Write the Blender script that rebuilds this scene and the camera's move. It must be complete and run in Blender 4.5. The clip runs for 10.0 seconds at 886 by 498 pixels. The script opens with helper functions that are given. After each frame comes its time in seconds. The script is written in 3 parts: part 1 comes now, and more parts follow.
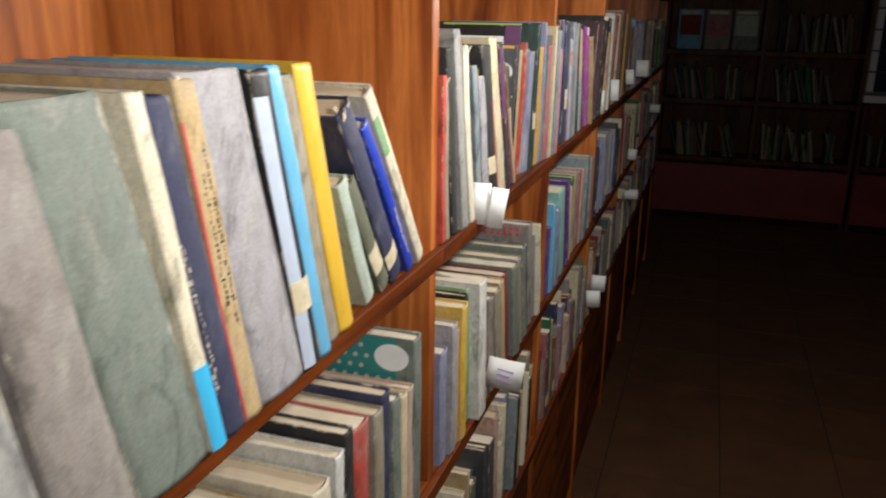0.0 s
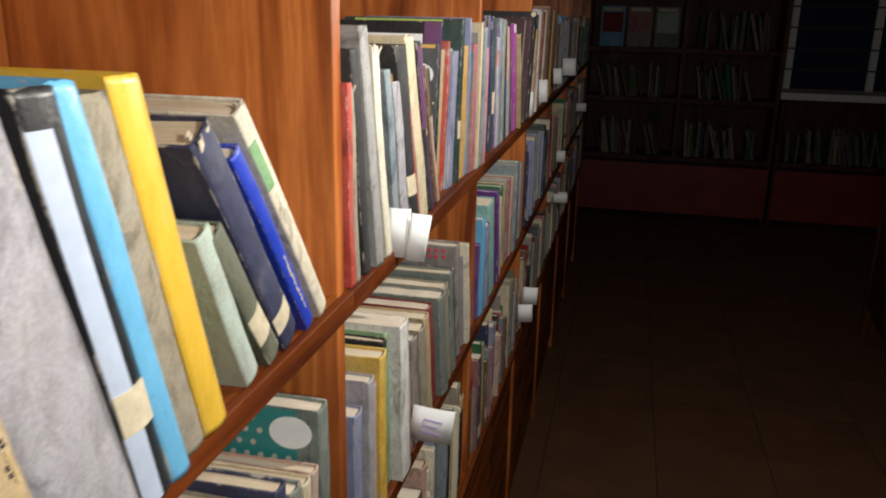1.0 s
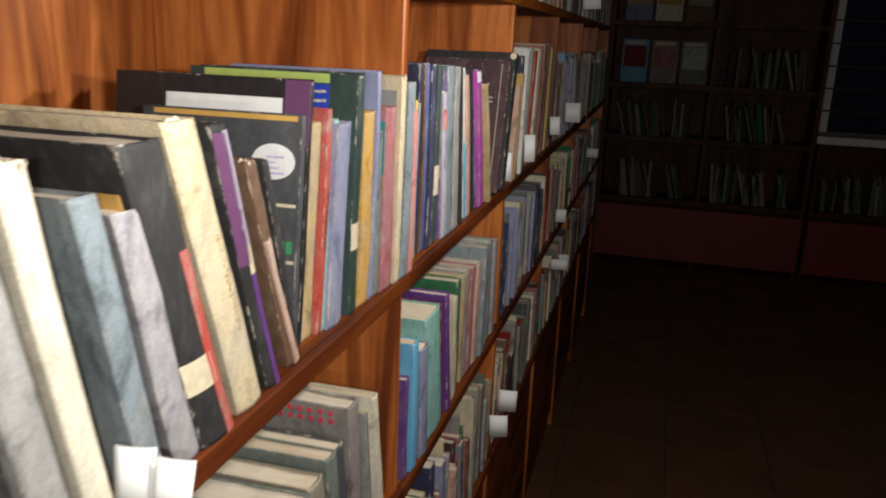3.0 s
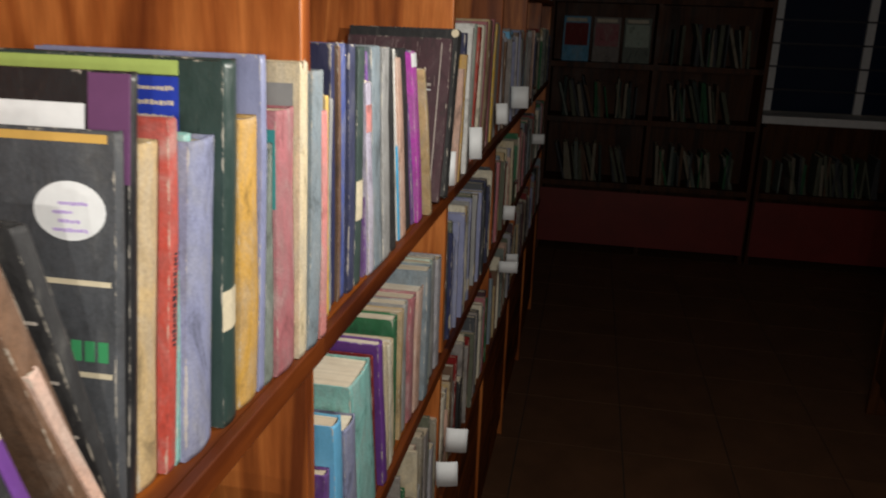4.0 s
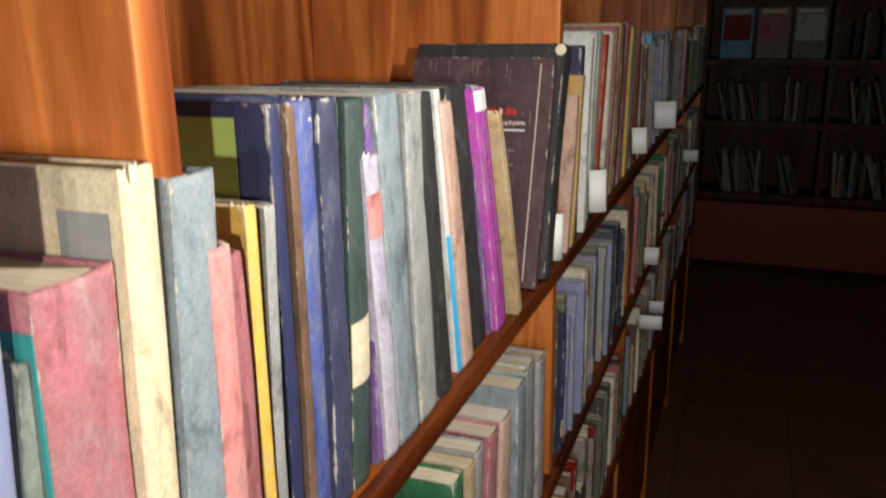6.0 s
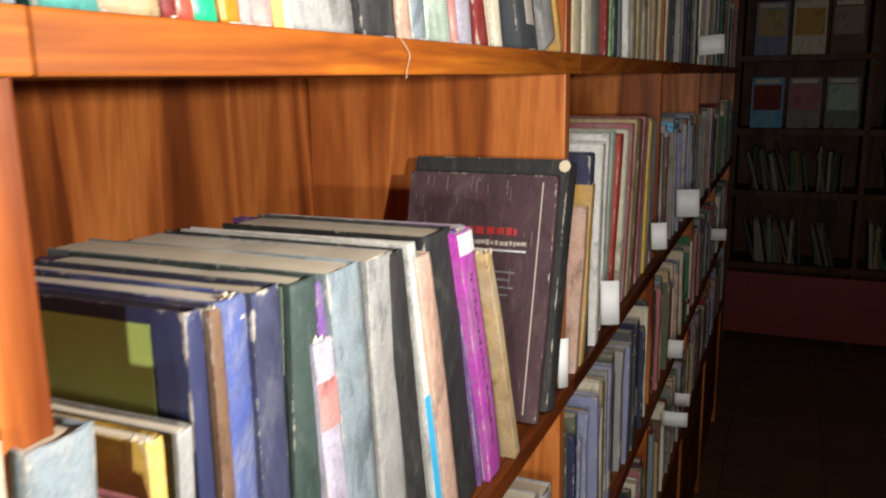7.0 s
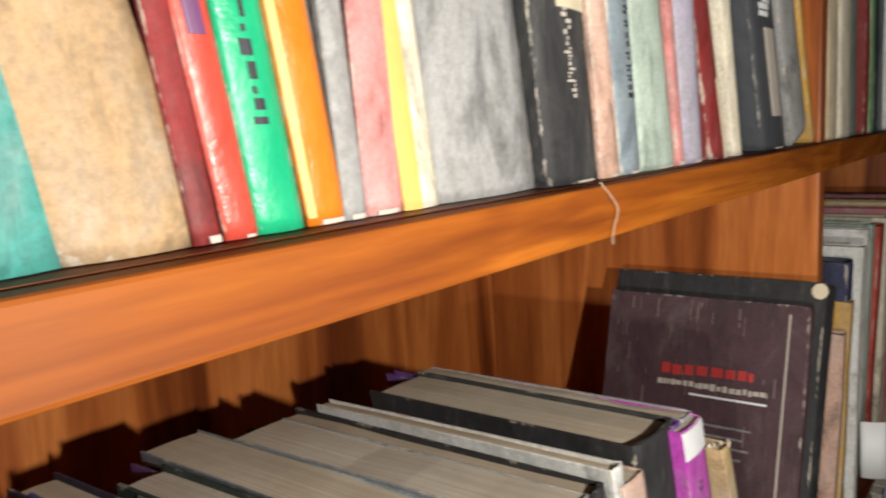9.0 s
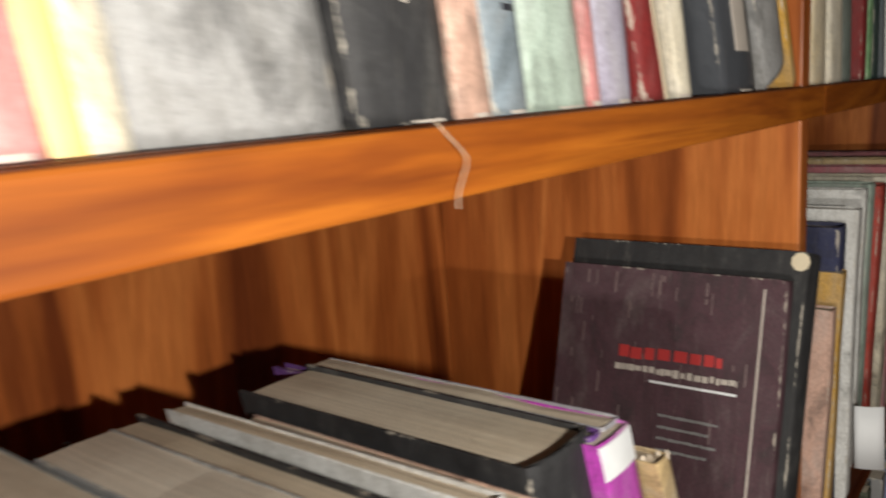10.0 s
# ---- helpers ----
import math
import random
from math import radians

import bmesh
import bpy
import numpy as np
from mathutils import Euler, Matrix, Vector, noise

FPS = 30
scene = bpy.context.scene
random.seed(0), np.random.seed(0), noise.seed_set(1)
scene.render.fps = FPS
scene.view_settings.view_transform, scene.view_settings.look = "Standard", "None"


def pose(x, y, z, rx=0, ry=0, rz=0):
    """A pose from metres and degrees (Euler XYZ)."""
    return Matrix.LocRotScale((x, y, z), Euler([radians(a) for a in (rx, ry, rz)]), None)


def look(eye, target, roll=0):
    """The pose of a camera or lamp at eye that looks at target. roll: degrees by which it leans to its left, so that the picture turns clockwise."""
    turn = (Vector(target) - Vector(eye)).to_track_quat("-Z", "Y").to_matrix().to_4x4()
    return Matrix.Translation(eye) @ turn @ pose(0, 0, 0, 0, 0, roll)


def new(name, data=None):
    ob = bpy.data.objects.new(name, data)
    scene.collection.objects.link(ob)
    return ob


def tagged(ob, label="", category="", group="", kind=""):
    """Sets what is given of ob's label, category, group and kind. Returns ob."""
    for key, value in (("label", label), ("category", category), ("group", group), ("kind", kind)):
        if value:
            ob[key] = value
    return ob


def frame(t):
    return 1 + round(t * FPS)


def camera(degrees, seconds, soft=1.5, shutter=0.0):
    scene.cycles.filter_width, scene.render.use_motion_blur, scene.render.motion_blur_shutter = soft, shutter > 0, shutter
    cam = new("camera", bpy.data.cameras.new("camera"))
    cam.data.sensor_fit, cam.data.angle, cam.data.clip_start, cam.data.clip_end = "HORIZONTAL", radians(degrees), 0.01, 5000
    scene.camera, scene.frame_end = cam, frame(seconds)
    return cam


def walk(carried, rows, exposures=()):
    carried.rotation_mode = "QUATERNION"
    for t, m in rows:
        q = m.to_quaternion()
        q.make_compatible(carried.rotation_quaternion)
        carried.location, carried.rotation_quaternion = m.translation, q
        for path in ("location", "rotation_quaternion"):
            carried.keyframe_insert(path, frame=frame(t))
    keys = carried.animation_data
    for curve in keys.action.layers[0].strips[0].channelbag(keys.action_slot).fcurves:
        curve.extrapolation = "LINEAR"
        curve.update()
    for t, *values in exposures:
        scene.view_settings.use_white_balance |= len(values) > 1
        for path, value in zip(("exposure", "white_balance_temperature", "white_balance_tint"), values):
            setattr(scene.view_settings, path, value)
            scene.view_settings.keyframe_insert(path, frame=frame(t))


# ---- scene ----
cam = camera(58.0, 10.0, soft=2.0, shutter=0.4)
PATH = [
    (0, (0.244, -0.753, 1.237), (-0.351, 1.072, 0.673), 0.9),
    (0.5, (0.219, -0.661, 1.239), (-0.252, 1.197, 0.669), 0.8),
    (1, (0.212, -0.607, 1.235), (-0.207, 1.264, 0.666), 1.2),
    (1.5, (0.228, -0.493, 1.248), (-0.208, 1.381, 0.702), 2.0),
    (2, (0.254, -0.394, 1.262), (-0.239, 1.479, 0.762), 2.3),
    (3.3, (0.238, -0.12, 1.26), (-0.235, 1.753, 0.742), 2.4),
    (3.5, (0.219, -0.058, 1.264), (-0.215, 1.823, 0.744), 2.2),
    (4, (0.194, 0.041, 1.253), (-0.139, 1.933, 0.699), 2.1),
    (4.5, (0.195, 0.108, 1.239), (-0.084, 1.986, 0.61), 1.5),
    (5, (0.186, 0.224, 1.235), (-0.146, 2.079, 0.566), 1.0),
    (5.5, (0.184, 0.321, 1.242), (-0.333, 2.139, 0.589), 0.1),
    (5.7, (0.18, 0.347, 1.25), (-0.424, 2.151, 0.632), -0.4),
    (7, (0.19, 0.443, 1.315), (-0.585, 2.238, 0.897), -0.9),
    (7.5, (0.164, 0.52, 1.331), (-0.634, 2.313, 0.944), -1.6),
    (8, (0.156, 0.554, 1.349), (-0.717, 2.319, 0.996), -1.8),
    (8.5, (0.149, 0.575, 1.35), (-0.875, 2.264, 1.032), -2.2),
    (9, (0.124, 0.573, 1.357), (-1.073, 2.148, 1.065), -2.8),
    (9.5, (0.109, 0.595, 1.353), (-1.162, 2.107, 1.041), -3.3),
    (10, (0.124, 0.67, 1.342), (-1.097, 2.211, 0.975), -3.7),
]
walk(cam, [(t, look(eye, target, roll)) for t, eye, target, roll in PATH],
     [(0, 0.0), (2, 0.05), (3.5, 0.2), (4.5, 0.25), (5.5, 0.45), (7, 0.9), (8, 0.8), (8.5, 0.55), (9, 0.4), (9.5, 0.25), (10, 0.5)])

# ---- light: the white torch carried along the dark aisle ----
world = bpy.data.worlds.new("night")
scene.world = world
world.use_nodes = True
world.node_tree.nodes["Background"].inputs[0].default_value = (0.5, 0.6, 0.8, 1)
world.node_tree.nodes["Background"].inputs[1].default_value = 0.0004
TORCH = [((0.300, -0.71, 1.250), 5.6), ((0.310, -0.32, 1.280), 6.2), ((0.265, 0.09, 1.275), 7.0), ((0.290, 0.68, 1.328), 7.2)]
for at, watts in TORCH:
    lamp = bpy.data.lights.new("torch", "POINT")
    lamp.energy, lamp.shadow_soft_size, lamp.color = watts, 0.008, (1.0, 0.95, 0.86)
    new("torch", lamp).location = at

# ---- materials ----
def nodes_of(name):
    m = bpy.data.materials.new(name)
    m.use_nodes = True
    nt = m.node_tree
    return m, nt, nt.nodes["Principled BSDF"]


def node(nt, kind, **inputs):
    n = nt.nodes.new(kind)
    for key, value in inputs.items():
        n.inputs[key.replace("_", " ")].default_value = value
    return n


def coords(nt, scale, spin=True):
    """Object coordinates, scaled, and shifted at random from thing to thing."""
    tc, info = nt.nodes.new("ShaderNodeTexCoord"), nt.nodes.new("ShaderNodeObjectInfo")
    mp = nt.nodes.new("ShaderNodeMapping")
    mp.inputs["Scale"].default_value = scale
    add = nt.nodes.new("ShaderNodeVectorMath")
    add.operation = "ADD"
    mul = nt.nodes.new("ShaderNodeMath")
    mul.operation = "MULTIPLY"
    mul.inputs[1].default_value = 37.0 if spin else 0.0
    nt.links.new(info.outputs["Random"], mul.inputs[0])
    nt.links.new(tc.outputs["Object"], mp.inputs["Vector"])
    nt.links.new(mp.outputs[0], add.inputs[0])
    nt.links.new(mul.outputs[0], add.inputs[1])
    return add.outputs[0]


def ramp(nt, fac, stops):
    r = nt.nodes.new("ShaderNodeValToRGB")
    while len(r.color_ramp.elements) < len(stops):
        r.color_ramp.elements.new(0.5)
    for e, (pos, col) in zip(r.color_ramp.elements, stops):
        e.position, e.color = pos, (*col, 1)
    nt.links.new(fac, r.inputs[0])
    return r.outputs[0]


def mix(nt, fac, a, b, mode="MIX"):
    m = nt.nodes.new("ShaderNodeMix")
    m.data_type, m.blend_type = "RGBA", mode
    for sock, value in ((m.inputs[0], fac), (m.inputs[6], a), (m.inputs[7], b)):
        if hasattr(value, "links") or hasattr(value, "is_linked"):
            nt.links.new(value, sock)
        elif isinstance(value, tuple):
            sock.default_value = (*value, 1)
        else:
            sock.default_value = value
    return m.outputs[2]


def bump(nt, bsdf, height, strength, distance=0.001):
    b = nt.nodes.new("ShaderNodeBump")
    b.inputs["Strength"].default_value, b.inputs["Distance"].default_value = strength, distance
    nt.links.new(height, b.inputs["Height"])
    nt.links.new(b.outputs[0], bsdf.inputs["Normal"])


def noise_tex(nt, vec, scale, detail=4.0, rough=0.6, distort=0.0):
    n = node(nt, "ShaderNodeTexNoise", Scale=scale, Detail=detail, Roughness=rough, Distortion=distort)
    nt.links.new(vec, n.inputs["Vector"])
    return n.outputs["Fac"]


def wood(name, grain, dark=(0.16, 0.038, 0.010), mid=(0.40, 0.115, 0.027), light=(0.58, 0.195, 0.050), rough=0.36, across=11.0, along=1.0):
    """Varnished reddish plywood; grain: the axis that the figure runs along."""
    m, nt, bsdf = nodes_of(name)
    s = [across] * 3
    s["xyz".index(grain)] = along
    vec = coords(nt, tuple(s))
    broad = noise_tex(nt, vec, 1.0, 3.0, 0.55, 1.2)
    fine = noise_tex(nt, coords(nt, tuple(v * 242 / across for v in s)), 1.0, 4.0, 0.7, 0.3)
    col = ramp(nt, broad, [(0.34, dark), (0.45, mid), (0.53, light), (0.60, mid), (0.70, dark)])
    col = mix(nt, 0.42, col, ramp(nt, fine, [(0.30, (0.45, 0.4, 0.36)), (0.65, (1, 1, 1))]), "MULTIPLY")
    grime = noise_tex(nt, coords(nt, (3, 3, 3)), 1.5, 5.0, 0.7)
    col = mix(nt, 0.3, col, ramp(nt, grime, [(0.35, (0.6, 0.52, 0.48)), (0.6, (1, 1, 1))]), "MULTIPLY")
    nt.links.new(col, bsdf.inputs["Base Color"])
    nt.links.new(ramp(nt, grime, [(0.3, (rough - 0.1,) * 3), (0.7, (rough + 0.15,) * 3)]), bsdf.inputs["Roughness"])
    bsdf.inputs["Specular IOR Level"].default_value = 0.22
    bump(nt, bsdf, fine, 0.12, 0.0006)
    return m


def plain(name, colour, rough=0.7, metal=0.0, vary=0.25, scale=40.0):
    m, nt, bsdf = nodes_of(name)
    n = noise_tex(nt, coords(nt, (1, 1, 1)), scale, 5.0, 0.65)
    lo = tuple(c * (1 - vary) for c in colour)
    nt.links.new(ramp(nt, n, [(0.3, lo), (0.7, colour)]), bsdf.inputs["Base Color"])
    bsdf.inputs["Roughness"].default_value, bsdf.inputs["Metallic"].default_value = rough, metal
    bump(nt, bsdf, n, 0.1, 0.0005)
    return m


PALETTE = {
    "grey": (0.30, 0.30, 0.30), "greygreen": (0.17, 0.205, 0.18), "greylav": (0.36, 0.35, 0.39), "mauve": (0.26, 0.23, 0.22),
    "cream": (0.66, 0.55, 0.36), "ivory": (0.72, 0.66, 0.52), "tan": (0.50, 0.36, 0.18), "kraft": (0.38, 0.25, 0.13),
    "navy": (0.03, 0.035, 0.09), "blue": (0.055, 0.085, 0.30), "royal": (0.02, 0.05, 0.45), "sky": (0.14, 0.42, 0.68),
    "peri": (0.24, 0.26, 0.42), "lilac": (0.42, 0.39, 0.50), "purple": (0.14, 0.05, 0.25), "magenta": (0.46, 0.05, 0.42),
    "black": (0.018, 0.018, 0.02), "charcoal": (0.06, 0.065, 0.075), "dkgreen": (0.03, 0.055, 0.05), "teal": (0.05, 0.28, 0.25),
    "green": (0.01, 0.34, 0.16), "bottle": (0.02, 0.14, 0.055), "mint": (0.42, 0.52, 0.45), "olive": (0.12, 0.13, 0.09),
    "leaf": (0.22, 0.42, 0.20), "lime": (0.36, 0.50, 0.12), "red": (0.48, 0.06, 0.04), "dkred": (0.20, 0.012, 0.012),
    "pink": (0.60, 0.22, 0.21), "rose": (0.40, 0.13, 0.15), "salmon": (0.58, 0.37, 0.29), "maroon": (0.07, 0.03, 0.04),
    "orange": (0.60, 0.17, 0.015), "ochre": (0.58, 0.33, 0.06), "yellow": (0.70, 0.44, 0.05), "brown": (0.15, 0.08, 0.045),
    "white": (0.74, 0.74, 0.72), "bluegrey": (0.20, 0.25, 0.29), "speck": (0.30, 0.26, 0.19), "aqua": (0.25, 0.55, 0.52),
}


def cover_material(colour, rough):
    """Worn cloth or card: faded and grubby patches, vertical scuffs, and bare pale board along the rubbed edges."""
    base = PALETTE[colour]
    m, nt, bsdf = nodes_of("cover_" + colour + ("_glossy" if rough < 0.35 else ""))
    grey = sum(base) / 3
    k = 0.5 if grey > 0.14 else 0.14
    pale = tuple((1 - k) * c + k * g for c, g in zip(base, (0.40, 0.39, 0.36)))
    faded = tuple((1 - 0.5 * k) * c + 0.5 * k * (0.5 * grey + 0.12) for c in base)
    dirty = tuple(0.5 * c + 0.01 for c in base)
    patches = noise_tex(nt, coords(nt, (30, 30, 16)), 1.0, 6.0, 0.7, 0.9)
    col = ramp(nt, patches, [(0.34, dirty), (0.45, base), (0.56, faded), (0.70, pale)] if rough > 0.35 else [(0.26, dirty), (0.38, base), (0.64, base), (0.84, faded)])
    smear = noise_tex(nt, coords(nt, (75, 75, 40)), 1.0, 5.0, 0.75, 0.5)
    col = mix(nt, 0.5 if rough > 0.35 else 0.18, col, ramp(nt, smear, [(0.34, (0.52, 0.50, 0.47)), (0.55, (1, 1, 1))]), "MULTIPLY")
    scuff = noise_tex(nt, coords(nt, (220, 220, 30)), 1.0, 4.0, 0.8)
    rub = ramp(nt, scuff, [(0.58, (0, 0, 0)), (0.74, (1, 1, 1))])
    amount = (0.2 if grey > 0.14 else 0.1) if rough > 0.35 else 0.05
    col = mix(nt, mix(nt, 1.0, rub, (amount,) * 3, "MULTIPLY"), col, (0.48, 0.45, 0.40))
    wear = nt.nodes.new("ShaderNodeAttribute")
    wear.attribute_name = "wear"
    chips = noise_tex(nt, coords(nt, (70, 70, 40)), 1.0, 6.0, 0.75)
    total = nt.nodes.new("ShaderNodeMath")
    total.operation = "ADD"
    half = nt.nodes.new("ShaderNodeMath")
    half.operation, half.inputs[1].default_value = "MULTIPLY", 0.5
    nt.links.new(wear.outputs["Fac"], half.inputs[0])
    nt.links.new(half.outputs[0], total.inputs[0])
    nt.links.new(chips, total.inputs[1])
    bare = ramp(nt, total.outputs[0], [(0.93, (0, 0, 0)), (1.06, (0.7, 0.7, 0.7))])
    col = mix(nt, bare, col, (0.55, 0.50, 0.42))
    weave = noise_tex(nt, coords(nt, (520, 520, 520)), 1.0, 4.0, 0.75)
    col = mix(nt, 0.42 if rough > 0.35 else 0.15, col, ramp(nt, weave, [(0.34, (0.45, 0.45, 0.45)), (0.62, (1.1, 1.1, 1.1))]), "MULTIPLY")
    nt.links.new(col, bsdf.inputs["Base Color"])
    nt.links.new(ramp(nt, smear, [(0.3, (rough,) * 3), (0.7, (min(1.0, rough + 0.28),) * 3)]), bsdf.inputs["Roughness"])
    bump(nt, bsdf, smear, 0.4, 0.002)
    return m


MADE = {}


def cover(colour, rough=0.6):
    key = (colour, rough < 0.35)
    if key not in MADE:
        MADE[key] = cover_material(colour, rough)
    return MADE[key]


def paper_material(name, colour):
    m, nt, bsdf = nodes_of(name)
    leaves = noise_tex(nt, coords(nt, (8, 1800, 8)), 1.0, 2.0, 0.6)
    stain = noise_tex(nt, coords(nt, (18, 18, 18)), 1.0, 5.0, 0.7)
    col = ramp(nt, leaves, [(0.30, tuple(c * 0.7 for c in colour)), (0.60, colour)])
    col = mix(nt, 0.5, col, ramp(nt, stain, [(0.3, (0.62, 0.52, 0.42)), (0.65, (1, 1, 1))]), "MULTIPLY")
    nt.links.new(col, bsdf.inputs["Base Color"])
    bsdf.inputs["Roughness"].default_value = 0.9
    bump(nt, bsdf, leaves, 0.5, 0.0006)
    return m


PAPER = [paper_material("page_edges_" + n, c) for n, c in (("grey", (0.72, 0.64, 0.53)), ("buff", (0.76, 0.67, 0.53)), ("brown", (0.66, 0.55, 0.41)))]
WOOD_UP, WOOD_ALONG, WOOD_IN = wood("plywood_upright", "z"), wood("plywood_board", "y", (0.06, 0.012, 0.003), (0.17, 0.040, 0.005), (0.27, 0.072, 0.007), 0.5), wood("plywood_end", "x")
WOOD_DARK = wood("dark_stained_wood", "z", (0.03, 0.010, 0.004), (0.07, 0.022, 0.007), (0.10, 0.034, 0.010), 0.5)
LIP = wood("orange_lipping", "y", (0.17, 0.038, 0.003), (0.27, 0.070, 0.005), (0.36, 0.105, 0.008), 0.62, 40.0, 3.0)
# lower lippings: shade of the overhanging books put into a darker wood colour
LIP_SHADED = wood("shaded_lipping", "y", (0.045, 0.009, 0.003), (0.11, 0.024, 0.005), (0.17, 0.040, 0.007), 0.5)
CARD = plain("white_card", (0.78, 0.80, 0.82), 0.6, vary=0.06)
STICKER = plain("cream_sticker", (0.66, 0.58, 0.42), 0.6, vary=0.3, scale=120)
INK = plain("dark_ink", (0.03, 0.03, 0.04), 0.5)
FLOOR = plain("brown_tile", (0.15, 0.07, 0.035), 0.6, vary=0.35, scale=6)
GROUT = plain("tile_joint", (0.05, 0.035, 0.025), 0.9)
PLASTER = plain("dim_plaster", (0.35, 0.33, 0.30), 0.9, vary=0.15, scale=3)
PRINT = {k: plain("print_" + k, v, 0.45, vary=0.12, scale=90) for k, v in (("white", (0.78, 0.8, 0.82)), ("red", (0.45, 0.04, 0.04)), ("blue", (0.02, 0.05, 0.42)), ("sky", (0.05, 0.45, 0.80)),
         ("purple", (0.13, 0.05, 0.13)), ("green", (0.05, 0.30, 0.12)), ("pale", (0.50, 0.45, 0.40)), ("dotred", (0.60, 0.05, 0.08)), ("amber", (0.62, 0.38, 0.10)), ("lilac", (0.50, 0.38, 0.72)), ("teal", (0.03, 0.22, 0.22)), ("grey", (0.25, 0.25, 0.25)), ("paleblue", (0.45, 0.52, 0.66)), ("lime", (0.40, 0.52, 0.14)), ("cream", (0.66, 0.58, 0.42)), ("worn", (0.17, 0.12, 0.12)), ("sage", (0.27, 0.33, 0.25)))}
REDPAINT = plain("dark_red_paint", (0.22, 0.02, 0.015), 0.5, vary=0.3, scale=5)
STONE = plain("pale_sill", (0.78, 0.78, 0.80), 0.6, vary=0.15)
CHROME = plain("chrome", (0.8, 0.8, 0.8), 0.15, 1.0, vary=0.05)
THREAD = plain("pale_thread", (0.46, 0.36, 0.26), 0.9, vary=0.2)


# ---- small builders ----
def part(name, bm, material, parent=None, label=""):
    me = bpy.data.meshes.new(name)
    bmesh.ops.recalc_face_normals(bm, faces=bm.faces)
    bm.to_mesh(me)
    bm.free()
    me.materials.append(material)
    ob = new(name, me)
    if parent is not None:
        ob.parent = parent
    return tagged(ob, label) if label else ob


def empty(name, m=None):
    ob = new(name)
    ob.empty_display_size = 0.02
    if m is not None:
        ob.matrix_basis = m
    return ob


def box(x0, x1, y0, y1, z0, z1, bevel=0.0, bm=None):
    bm = bm or bmesh.new()
    made = bmesh.ops.create_cube(bm, size=1.0)["verts"]
    for v in made:
        v.co = Vector(((x0 + x1) / 2 + v.co.x * (x1 - x0), (y0 + y1) / 2 + v.co.y * (y1 - y0), (z0 + z1) / 2 + v.co.z * (z1 - z0)))
    if bevel:
        edges = {e for v in made for e in v.link_edges}
        bmesh.ops.bevel(bm, geom=list(edges), offset=bevel, segments=2, profile=0.5, affect="EDGES")
    return bm


# ---- the room ----
FLOOR_Z = -0.06
ROOM = (-0.42, 3.4, -2.6, 5.05, FLOOR_Z, 2.9)
X0, X1, Y0, Y1, Z0, Z1 = ROOM
floor = tagged(part("floor", box(X0 - 0.15, X1 + 0.15, Y0 - 0.15, Y1 + 0.15, Z0 - 0.1, Z0 - 0.004), GROUT), "dark brown tiled floor in near darkness", "floor", kind="structure")
for nm, b in (("wall_west", (X0 - 0.15, X0, Y0, Y1)), ("wall_east", (X1, X1 + 0.15, Y0, Y1)), ("wall_south", (X0 - 0.15, X1 + 0.15, Y0 - 0.15, Y0))):
    tagged(part(nm, box(*b, Z0, Z1), PLASTER), "dim plastered wall of the library room", "wall", kind="structure")
tagged(part("ceiling", box(X0 - 0.15, X1 + 0.15, Y0 - 0.15, Y1 + 0.15, Z1, Z1 + 0.12), PLASTER), "plain dim plastered ceiling", "ceiling", kind="structure")

# ---- the long bookcase: one unit a bay ----
L2, L1, L0, LM1 = 1.336, 1.010, 0.745, 0.475
L3 = 1.68
TOP = 2.08
BOARD = 0.019
BAY = 0.61
EDGES = [-0.008 + BAY * k for k in range(-2, 7)]
BACK = -0.29


def bookcase(y0, y1, first=False):
    """A bay of the wall of shelves: far upright, back panel, six boards that stand a little proud, plinth and top."""
    unit = tagged(empty("bookcase", pose(0, y1, FLOOR_Z)), "varnished reddish plywood bookcase bay with full shelves", "bookcase", "bookcase bays")

    def add(name, bm, mat):
        ob = part(name, bm, mat, unit)
        ob.data.transform(Matrix.Translation((0, -y1, -FLOOR_Z)))
        return ob

    add("upright", box(BACK, -0.006, y1 - 0.018, y1, FLOOR_Z, TOP, 0.0012), WOOD_UP)
    if first:
        add("upright", box(BACK, -0.006, y0 - 0.018, y0, FLOOR_Z, TOP, 0.0012), WOOD_UP)
    add("back_panel", box(BACK - 0.012, BACK - 0.0005, y0 - 0.01, y1 - 0.0105, FLOOR_Z, TOP), WOOD_UP)
    for z in (L3, L2, L1, L0, LM1):
        add("shelf_board", box(BACK, -0.0055, y0 + 0.0006, y1 - 0.0186, z - BOARD + 0.0005, z), WOOD_ALONG)
        # lippings from L1 down take the wood with shade in its colour
        add("shelf_lipping", box(-0.0053, 0.003, y0 + 0.0006, y1 + 0.0002, z - BOARD, z - 0.0003, 0.0012), LIP if z > L1 + 0.1 else LIP_SHADED)
    for a, b in ((y0 + 0.002, (y0 + y1) / 2 - 0.0105), ((y0 + y1) / 2 - 0.0075, y1 - 0.0186)):
        add("base_door", box(-0.03, -0.012, a, b, FLOOR_Z + 0.06, LM1 - BOARD - 0.001, 0.0012), WOOD_ALONG)
    add("plinth", box(-0.04, -0.02, y0, y1 - 0.0186, FLOOR_Z, FLOOR_Z + 0.058), WOOD_ALONG)
    add("top_board", box(BACK, 0.003, y0, y1, TOP, TOP + BOARD, 0.0015), WOOD_ALONG)
    return unit


for i in range(len(EDGES) - 1):
    bookcase(EDGES[i], EDGES[i + 1], i == 0)


